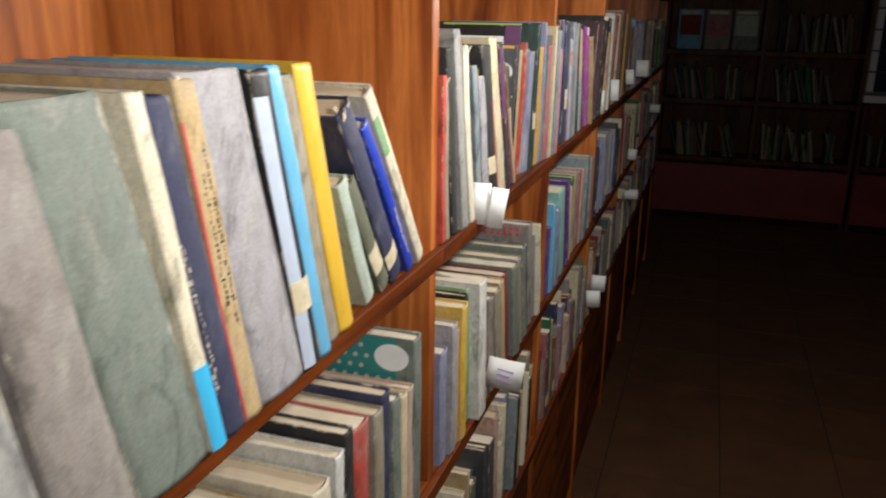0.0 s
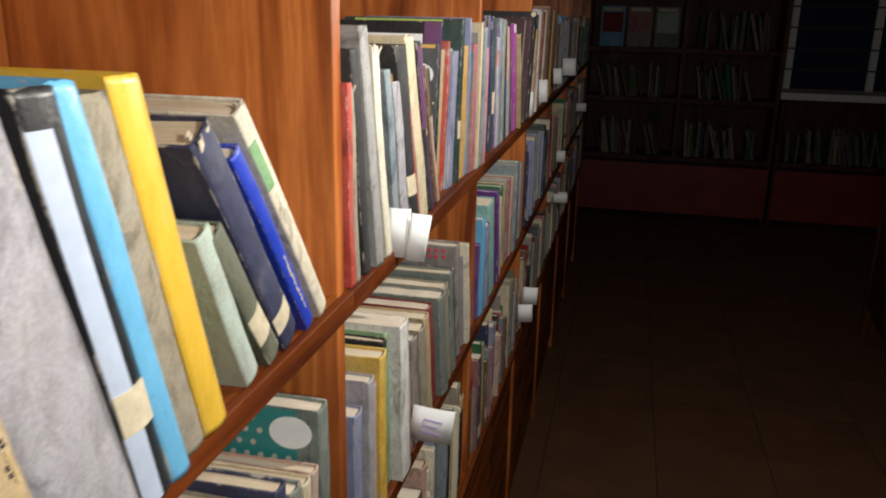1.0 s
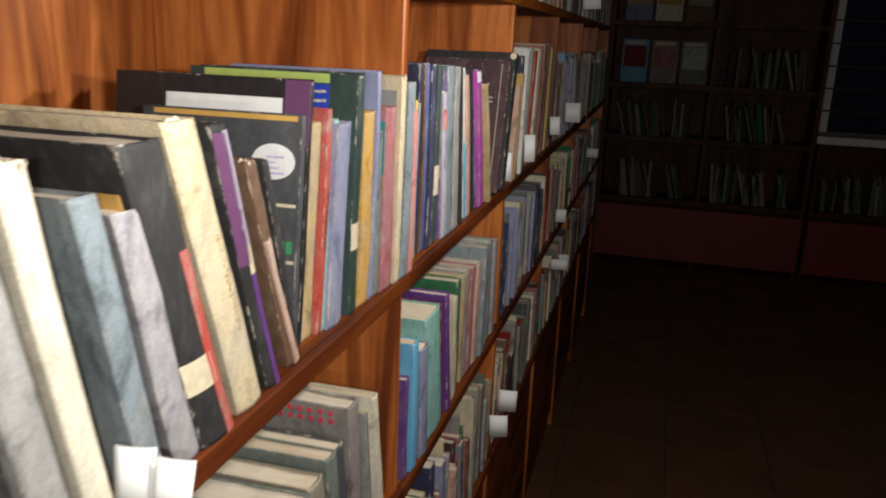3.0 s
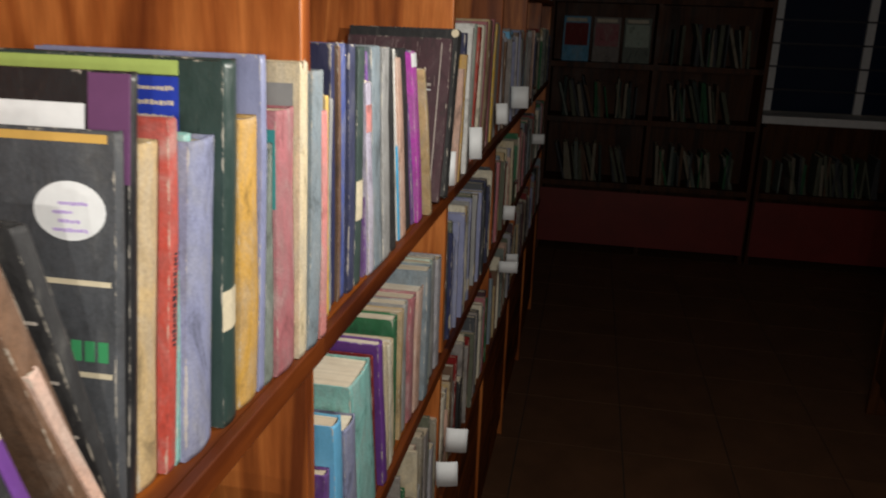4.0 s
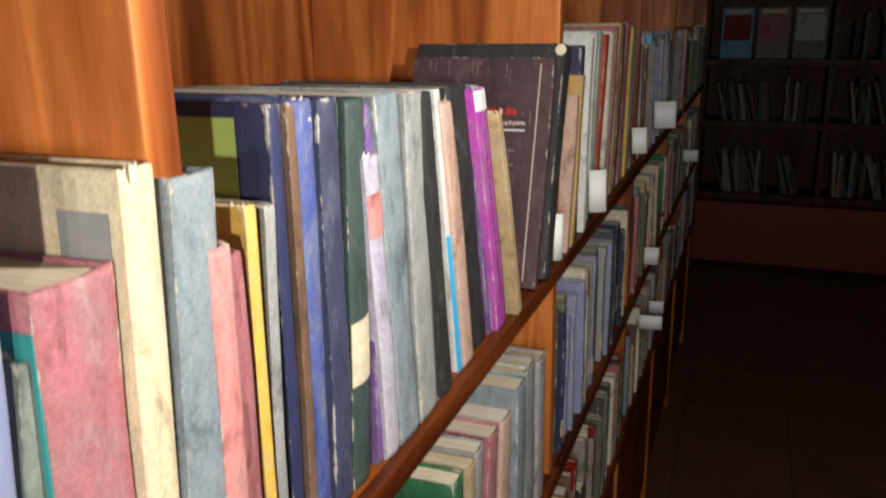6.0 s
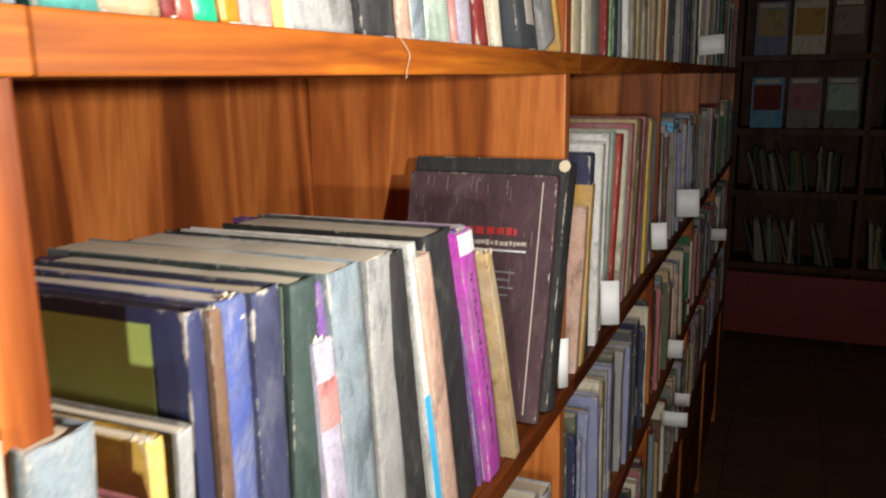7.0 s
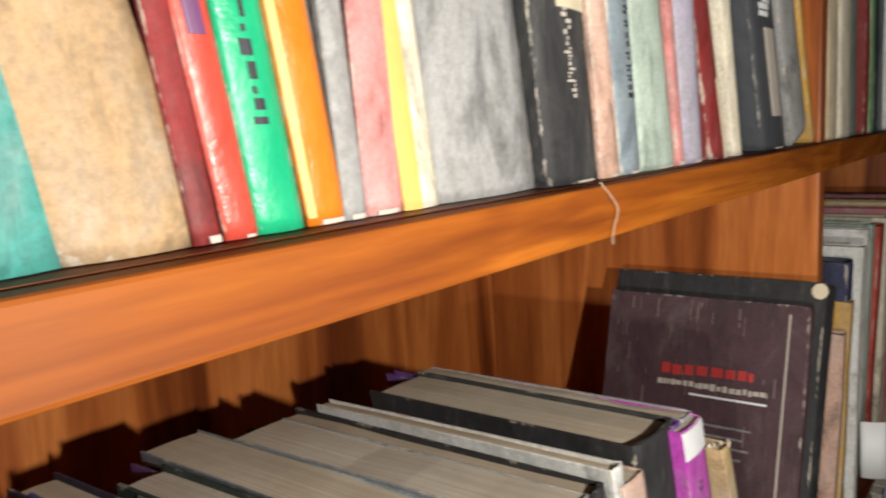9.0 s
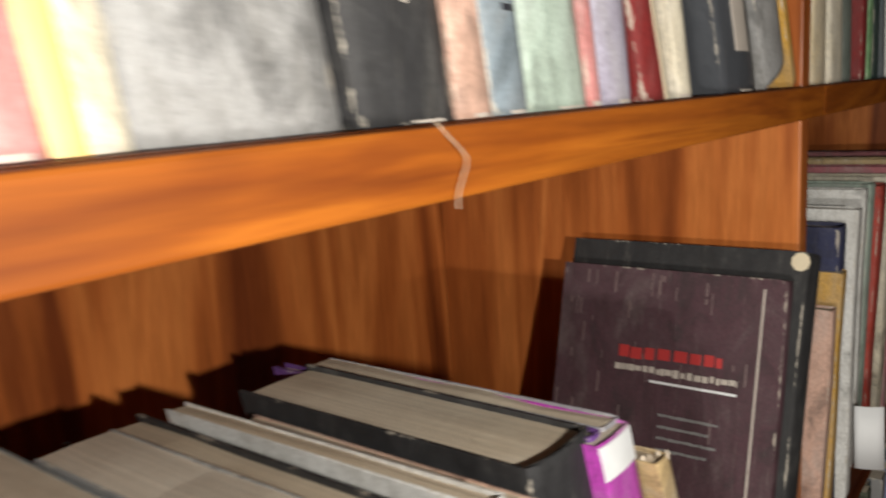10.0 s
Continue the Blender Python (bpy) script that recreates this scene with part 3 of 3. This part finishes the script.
# ---- fourth bay ----
row(L1, [
    (1236, 14, 170, -11, "salmon*", 2), (1262, 16, 190, -12, "ochre*", 2), (1304, 24, 222, -4, "navy", -2), (1332, 16, 230, -4, "white*", 2), (1358, 20, 214, -5, "black", -4), (1392, 14, 236, -6, "white*", -6),
    (1428, 22, 236, -8, "mint", -8), (1462, 24, 230, -10, "red", -6), (1500, 26, 234, -10, "ivory", -4), (1530, 20, 240, -10, "rose", -4), (1562, 22, 244, -10, "tan", -4), (1600, 26, 242, -9, "brown", -4),
    (1638, 22, 244, -9, "rose", -4), (1672, 20, 236, -8, "speck", -6), (1704, 20, 236, -7, "yellow", -4), (1744, 24, 238, -4, "mauve", -6), (1778, 22, 232, -2, "grey", -6)])
row(L2, [
    (1262, 40, 205, 2, "cream", -6), (1312, 44, 205, 3, "ivory", -6), (1352, 34, 202, 4, "greygreen", -8), (1388, 18, 200, 3, "dkred", -6), (1412, 18, 200, 3, "leaf", -6), (1444, 26, 202, 4, "dkgreen", -6),
    (1486, 30, 205, 6, "bluegrey", -8), (1524, 18, 200, 7, "white", -6), (1572, 30, 195, 6, "speck", -6), (1620, 34, 200, 6, "tan", -8), (1668, 30, 202, 5, "speck", -6), (1712, 30, 196, 4, "cream", -8), (1760, 34, 200, 3, "kraft", -8), (1800, 24, 198, 1, "tan", -6)])
fill(L2, 1846, 2425, 52, 180, 215, ["charcoal", "bluegrey", "black", "navy", "grey", "ivory"], True)
fill(L2, 2456, 3035, 53, 180, 210, far=True)
fill(L2, 3066, 3640, 56, 180, 210, far=True)
fill(L1, 1846, 2425, 54, 190, 225, ["mauve", "greylav", "grey", "brown", "peri", "sky", "charcoal"])
fill(L1, 2456, 3035, 55, 170, 220, far=True)
fill(L1, 3066, 3640, 57, 170, 220, far=True)
# ---- shelf below ----
E = row(L0, [
    (-600, 24, 130, 0, "cream"), (-570, 28, 140, 0, "brown"), (-535, 30, 130, 0, "grey"), (-495, 36, 140, 0, "ivory"), (-455, 36, 132, 0, "maroon"), (-415, 36, 130, 0, "cream"), (-372, 40, 128, 0, "dkred"), (-335, 34, 135, 0, "cream"), (-296, 36, 138, 0, "tan"), (-264, 28, 148, 0, "ivory"),
    (-244, 16, 162, 0, "white"), (-226, 16, 172, 0, "black"), (-188, 36, 163, 0, "red"), (-164, 20, 160, 0, "speck"), (-144, 18, 168, 0, "navy"), (-120, 20, 152, 0, "greygreen"), (-102, 16, 146, 0, "cream"), (-86, 14, 146, 0, "salmon")])
teal = book(-0.058, 22, 188, 0, -2, "greygreen", depth=0, z=L0, label="grey green book with a teal patterned cover and white oval sticker")
patch(teal, -125, -20, 80, 187, PRINT["teal"], "patterned_paper", 0.0004)
for q in range(40):
    gx, gz = -120 + 12 * (q % 8) + 6 * ((q // 8) % 2), 130 + 11 * (q // 8)
    if not (-54 < gx < -4 and 146 < gz + 3 < 186):
        patch(teal, gx, gx + 5, gz, gz + 5, PRINT["pale"], "flower_print", 0.0007, 8)
patch(teal, -43, -7, 153, 181, PRINT["white"], "oval_sticker", 0.001, 28)
F = row(L0, [
    (30, 24, 138, 0, "peri", -2), (52, 18, 160, 0, "greylav", 2), (62, 9, 148, 0, "salmon*", 0), (90, 24, 172, 1, "yellow", 4), (108, 14, 176, 1, "black", -2), (122, 12, 180, 2, "leaf", -4), (158, 32, 186, 5, "white*", 10),
    (176, 14, 140, 6, "dkred", 0), (196, 18, 138, 9, "salmon", 2), (226, 26, 142, 8, "mauve", 4), (262, 30, 146, 13, "speck", 8), (292, 26, 146, 12, "tan", 4), (326, 28, 146, 12, "dkred", 0),
    (366, 34, 150, 13, "greygreen", 8), (402, 28, 150, 14, "speck", 4), (430, 22, 158, 13, "greygreen", 4), (452, 20, 152, 12, "charcoal", 0)])
dotted = book(0.484, 26, 178, 8, 0, "mauve", z=L0, label="dusty mauve book with a red dotted cover")
for q in range(16):
    patch(dotted, -96 + 10.5 * (q % 8), -90 + 10.5 * (q % 8), 158 + 9 * (q // 8), 164 + 9 * (q // 8), PRINT["dotred"], "red_dot", 0.0006, 8)
row(L0, [(512, 8, 150, 9, "grey*"), (530, 16, 166, 10, "ivory", 4)])
G = row(L0, [
    (632, 15, 128, 0, "purple"), (660, 24, 168, 2, "sky!", 2), (706, 36, 150, 5, "peri", 4), (788, 70, 178, 10, "aqua", 0), (802, 8, 172, 8, "dkred", -4), (826, 17, 182, 9, "purple!", 2), (846, 12, 168, 7, "cream*", -2), (862, 12, 160, 6, "ivory*", -2), (876, 12, 156, 4, "cream*", -4),
    (906, 24, 170, 0, "bottle", -8), (926, 14, 170, 0, "tan*", -6), (950, 22, 172, -1, "grey", -6), (984, 28, 168, -3, "rose", -4), (1020, 34, 168, -3, "salmon", -2), (1058, 34, 186, -1, "bluegrey", 2), (1084, 22, 186, 0, "mint", -2), (1124, 34, 180, 1, "grey", -4), (1160, 30, 172, 1, "greylav", -2)])
G[3].scale.x = 0.95
fill(L0, 1234, 1810, 61, 150, 195, ["charcoal", "bluegrey", "navy", "olive", "grey", "tan", "ivory", "peri"])
fill(L0, 1846, 2425, 62, 150, 195, far=True)
fill(L0, 2456, 3035, 63, 150, 195, far=True)
fill(L0, 3066, 3640, 64, 150, 195, far=True)
for k, (y0, y1) in enumerate(((-600, -30), (12, 590), (622, 1200), (1234, 1810), (1846, 2425), (2456, 3035), (3066, 3640))):
    fill(LM1, y0, y1, 70 + k, 130, 200, far=k in (0, 4, 5, 6))


# ---- paper shelf flags ----
def flag(x0, x1, y, z0, z1, tilt, words="white paper shelf flag taped to the shelf edge", lines=False):
    thing = tagged(empty("shelf_flag", pose((x0 + x1) / 2, y, (z0 + z1) / 2, 0, tilt, 0)), words, "shelf label", "paper shelf flags")
    w, h = (x1 - x0) / 2, (z1 - z0) / 2
    bm = bmesh.new()
    cols = []
    for k in range(6):
        u = -1 + 2 * k / 5
        bend = 0.004 * (u + 1) ** 2 * 0.4
        cols.append([bm.verts.new((w * u, bend + s, h * v)) for s, v in ((0, -1), (0, 1), (0.0006, 1), (0.0006, -1))])
    for p, q in zip(cols, cols[1:]):
        for i in range(4):
            bm.faces.new((p[i], q[i], q[(i + 1) % 4], p[(i + 1) % 4])).smooth = i in (0, 2)
    bm.faces.new(cols[0])
    bm.faces.new(list(reversed(cols[-1])))
    part("card", bm, CARD, thing)
    if lines:
        for k in range(3):
            part("handwriting", box(-w * 0.4, w * (0.5 - 0.2 * (k % 2)), -0.0006, 0.0045 * 0, h * (0.25 - 0.35 * k), h * (0.36 - 0.35 * k)), PRINT["lilac"], thing)
    return thing


flag(0.003, 0.044, 2.0, 1.05, 1.102, -2)
flag(0.003, 0.026, 1.70, 1.047, 1.089, -3)
flag(0.004, 0.024, 1.33, 1.033, 1.085, -2)
flag(0.004, 0.039, 1.213, 0.559, 0.603, 2)
flag(0.004, 0.037, 1.132, 0.545, 0.588, -2)
flag(0.003, 0.031, 1.966, 0.778, 0.814, 2)
flag(0.003, 0.049, 1.934, 0.651, 0.680, 0)
flag(0.003, 0.045, 2.834, 0.844, 0.878, 0)
flag(0.003, 0.055, 2.242, 1.355, 1.394, -4)
flag(0.004, 0.012, 1.145, 1.024, 1.073, 0)
flag(0.003, 0.034, 2.120, 0.617, 0.646, 0)
flag(-0.004, 0.016, 0.110, 1.004, 1.053, 4, "creased white paper flag hanging from the shelf edge")
flag(0.015, 0.034, 0.114, 1.000, 1.048, 9, "creased white paper flag hanging from the shelf edge")
flag(0.004, 0.051, 0.175, 0.767, 0.810, 8, "white paper flag with faint handwriting among the books", True)


# ---- metal clips at the bookcase's far end ----
def clip(y, z):
    thing = tagged(empty("metal_clip", pose(0.004, y, z)), "small shiny metal clip hanging on the shelf edge", "clip", "metal clips")
    part("plate", box(0.0, 0.003, -0.009, 0.009, -0.06, 0.0, 0.001), CHROME, thing)
    bm = bmesh.new()
    bmesh.ops.create_uvsphere(bm, u_segments=12, v_segments=8, radius=0.008)
    for v in bm.verts:
        v.co.x = v.co.x * 0.7 + 0.006
    part("knob", bm, CHROME, thing)


clip(2.68, 1.05)
clip(2.2, 0.83)

# ---- loose thread on the shelf edge ----
curve = bpy.data.curves.new("thread", "CURVE")
curve.dimensions, curve.bevel_depth, curve.bevel_resolution = "3D", 0.00022, 2
sp = curve.splines.new("NURBS")
pts = [(0.002, 0.0, 0.001), (0.0042, 0.001, -0.002), (0.0046, 0.006, -0.006), (0.0044, 0.010, -0.009), (0.0044, 0.007, -0.013), (0.0044, 0.004, -0.018), (0.0046, 0.004, -0.021)]
sp.points.add(len(pts) - 1)
for p, c in zip(sp.points, pts):
    p.co = (*c, 1)
sp.use_endpoint_u = True
curve.materials.append(THREAD)
thread = tagged(new("thread", curve), "pale loose binding thread hanging over the shelf edge", "thread")
thread.location = (0, 0.824, L2)

# ---- the far end: shelves facing the aisle, window, low shelf ----
END = 4.75


def end_case(x0, x1, levels, top, words):
    unit = tagged(empty("end_bookcase", pose(x0, END, FLOOR_Z)), words, "bookcase")

    def add(name, bm, mat):
        ob = part(name, bm, mat, unit)
        ob.data.transform(Matrix.Translation((-x0, -END, -FLOOR_Z)))

    n = max(1, round((x1 - x0) / 0.7))
    for k in range(n + 1):
        x = x0 + (x1 - x0) * k / n
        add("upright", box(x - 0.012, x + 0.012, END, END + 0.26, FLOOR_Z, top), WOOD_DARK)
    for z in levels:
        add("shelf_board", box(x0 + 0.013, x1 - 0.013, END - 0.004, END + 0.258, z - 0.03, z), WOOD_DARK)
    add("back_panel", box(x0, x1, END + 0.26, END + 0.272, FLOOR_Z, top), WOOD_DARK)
    add("red_plinth", box(x0, x1, END - 0.012, END - 0.005, FLOOR_Z + 0.05, levels[0] - 0.05), REDPAINT)


end_case(-0.06, 1.12, (0.363, 0.736, 1.045, 1.40, 1.76), 2.05, "dark wooden bookcase with a red base against the end wall")
end_case(1.16, 2.69, (0.363,), 0.735, "low dark wooden bookcase under the window")


def end_book(x, th, h, z, colour, lean, rr):
    ob = book(0, th, h, lean, 0, colour, z=0, rnd=rr)
    ob.matrix_basis = Matrix.Translation((x, END + 0.03, z)) @ Matrix.Rotation(radians(-90), 4, "Z") @ ob.matrix_basis
    return ob


rr = random.Random(5)
for z, spans in ((0.736, ((-0.02, 0.50), (0.56, 1.09))), (0.363, ((-0.02, 0.50), (0.56, 1.09), (1.20, 1.90))), (1.045, ((0.57, 1.09),))):
    for x0, x1 in spans:
        shelf = []
        x = x0 + rr.uniform(0.02, 0.1)
        while x < x1 - 0.05:
            th = rr.choice([10, 14, 18, 24])
            lean = rr.choice([0, 4, 10, 16])
            shelf.append(end_book(x, th, rr.uniform(170, 230), z, rr.choice(["olive", "bottle", "charcoal", "dkgreen", "olive", "greygreen", "brown", "speck"]), lean, rr))
            x += th / 1000 * 1.04 / math.cos(radians(lean)) + (rr.uniform(0.02, 0.07) if rr.random() < 0.15 else 0)
        gather(shelf)


def magazine(x, z, w, h, colour, second):
    thing = tagged(empty("magazine", pose(x, END + 0.05, z, -10, 0, 0)), "colourful magazine displayed face out on the end shelf", "magazine", "displayed magazines")
    part("booklet", box(-w / 2, w / 2, 0.0, 0.006, 0.0, h, 0.001), cover(colour), thing)
    part("cover_picture", box(-w / 2 + 0.01, w / 2 - 0.01, -0.0006, 0.0004, h * 0.35, h * 0.85), cover(second), thing)
    part("cover_title", box(-w / 2 + 0.015, w / 2 - 0.02, -0.0006, 0.0004, h * 0.88, h * 0.96), cover("ivory"), thing)


for x, c1, c2 in ((0.08, "peri", "tan"), (0.25, "ivory", "ochre"), (0.42, "brown", "speck")):
    magazine(x, 1.402, 0.15, 0.26, c1, c2)
for x, c1, c2 in ((0.08, "sky", "dkred"), (0.25, "mauve", "rose"), (0.42, "greygreen", "mint")):
    magazine(x, 1.047, 0.15, 0.25, c1, c2)

# end wall with its window opening
WX0, WX1, WZ0, WZ1 = 1.19, 2.57, 0.80, 2.0
for nm, b in (("wall_north_west", (X0 - 0.15, WX0, Z0, Z1)), ("wall_north_east", (WX1, X1 + 0.15, Z0, Z1)), ("wall_north_sill", (WX0, WX1, Z0, WZ0)), ("wall_north_head", (WX0, WX1, WZ1, Z1))):
    tagged(part(nm, box(b[0], b[1], Y1, Y1 + 0.2, b[2], b[3]), PLASTER), "dim plastered end wall of the library room", "wall", kind="structure")
window = tagged(empty("window_1", pose(WX0, Y1, WZ0)), "dark night window with pale frame and iron bars", "window", kind="structure")


def wpart(name, b, mat):
    ob = part(name, box(*b), mat, window)
    ob.data.transform(Matrix.Translation((-WX0, -Y1, -WZ0)))
    return ob


wpart("window_sill", (WX0 - 0.05, 1.95, END + 0.02, Y1 - 0.001, WZ0 - 0.045, WZ0 - 0.003), STONE)
GLASS, gnt, gb = nodes_of("dark_glass")
gb.inputs["Base Color"].default_value = (0.01, 0.02, 0.05, 1)
gb.inputs["Roughness"].default_value = 0.08
IRON = plain("iron", (0.05, 0.05, 0.06), 0.5, 0.6)
for x in (WX0, 1.69, 2.15, WX1 - 0.045):
    wpart("window_frame", (x, x + 0.045, Y1 + 0.02, Y1 + 0.07, WZ0, WZ1), STONE)
for x0, x1 in ((WX0 + 0.046, 1.689), (1.736, 2.149), (2.196, WX1 - 0.046)):
    wpart("pane", (x0, x1, Y1 + 0.04, Y1 + 0.046, WZ0, WZ1), GLASS)
for k in range(8):
    z = WZ0 + 0.12 + 0.13 * k
    wpart("bar", (WX0, WX1, Y1 + 0.004, Y1 + 0.014, z, z + 0.01), IRON)

# ---- bookcase across the aisle ----
RX = 1.26
unit = tagged(empty("aisle_bookcase", pose(RX, 2.9, FLOOR_Z)), "dark varnished wooden bookcase across the aisle with closed panels", "bookcase")


def rpart(name, b, mat):
    ob = part(name, box(*b, 0.002), mat, unit)
    ob.data.transform(Matrix.Translation((-RX, -2.9, -FLOOR_Z)))


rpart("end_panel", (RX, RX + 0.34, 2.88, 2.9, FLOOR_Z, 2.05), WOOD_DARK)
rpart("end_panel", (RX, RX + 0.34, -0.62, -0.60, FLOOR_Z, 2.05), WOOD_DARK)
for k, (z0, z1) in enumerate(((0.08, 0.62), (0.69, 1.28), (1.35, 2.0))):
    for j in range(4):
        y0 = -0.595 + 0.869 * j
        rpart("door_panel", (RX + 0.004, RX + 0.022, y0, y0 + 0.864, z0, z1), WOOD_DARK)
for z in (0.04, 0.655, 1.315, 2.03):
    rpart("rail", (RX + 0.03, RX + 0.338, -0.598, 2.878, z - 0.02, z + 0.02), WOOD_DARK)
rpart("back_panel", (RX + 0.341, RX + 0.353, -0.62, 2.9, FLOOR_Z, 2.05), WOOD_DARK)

# ---- floor tiles ----
TILE = 0.333
tile_mesh = None
for i in range(11):
    for j in range(23):
        if tile_mesh is None:
            tile_mesh = bpy.data.meshes.new("tile")
            bm = box(-TILE / 2 + 0.002, TILE / 2 - 0.002, -TILE / 2 + 0.002, TILE / 2 - 0.002, -0.006, 0.0)
            bm.to_mesh(tile_mesh)
            bm.free()
            tile_mesh.materials.append(FLOOR)
        t = new("tile", tile_mesh)
        t.parent = floor
        t.location = (X0 + 0.14 + TILE * (i + 0.5), Y0 + TILE * (j + 0.5), FLOOR_Z)
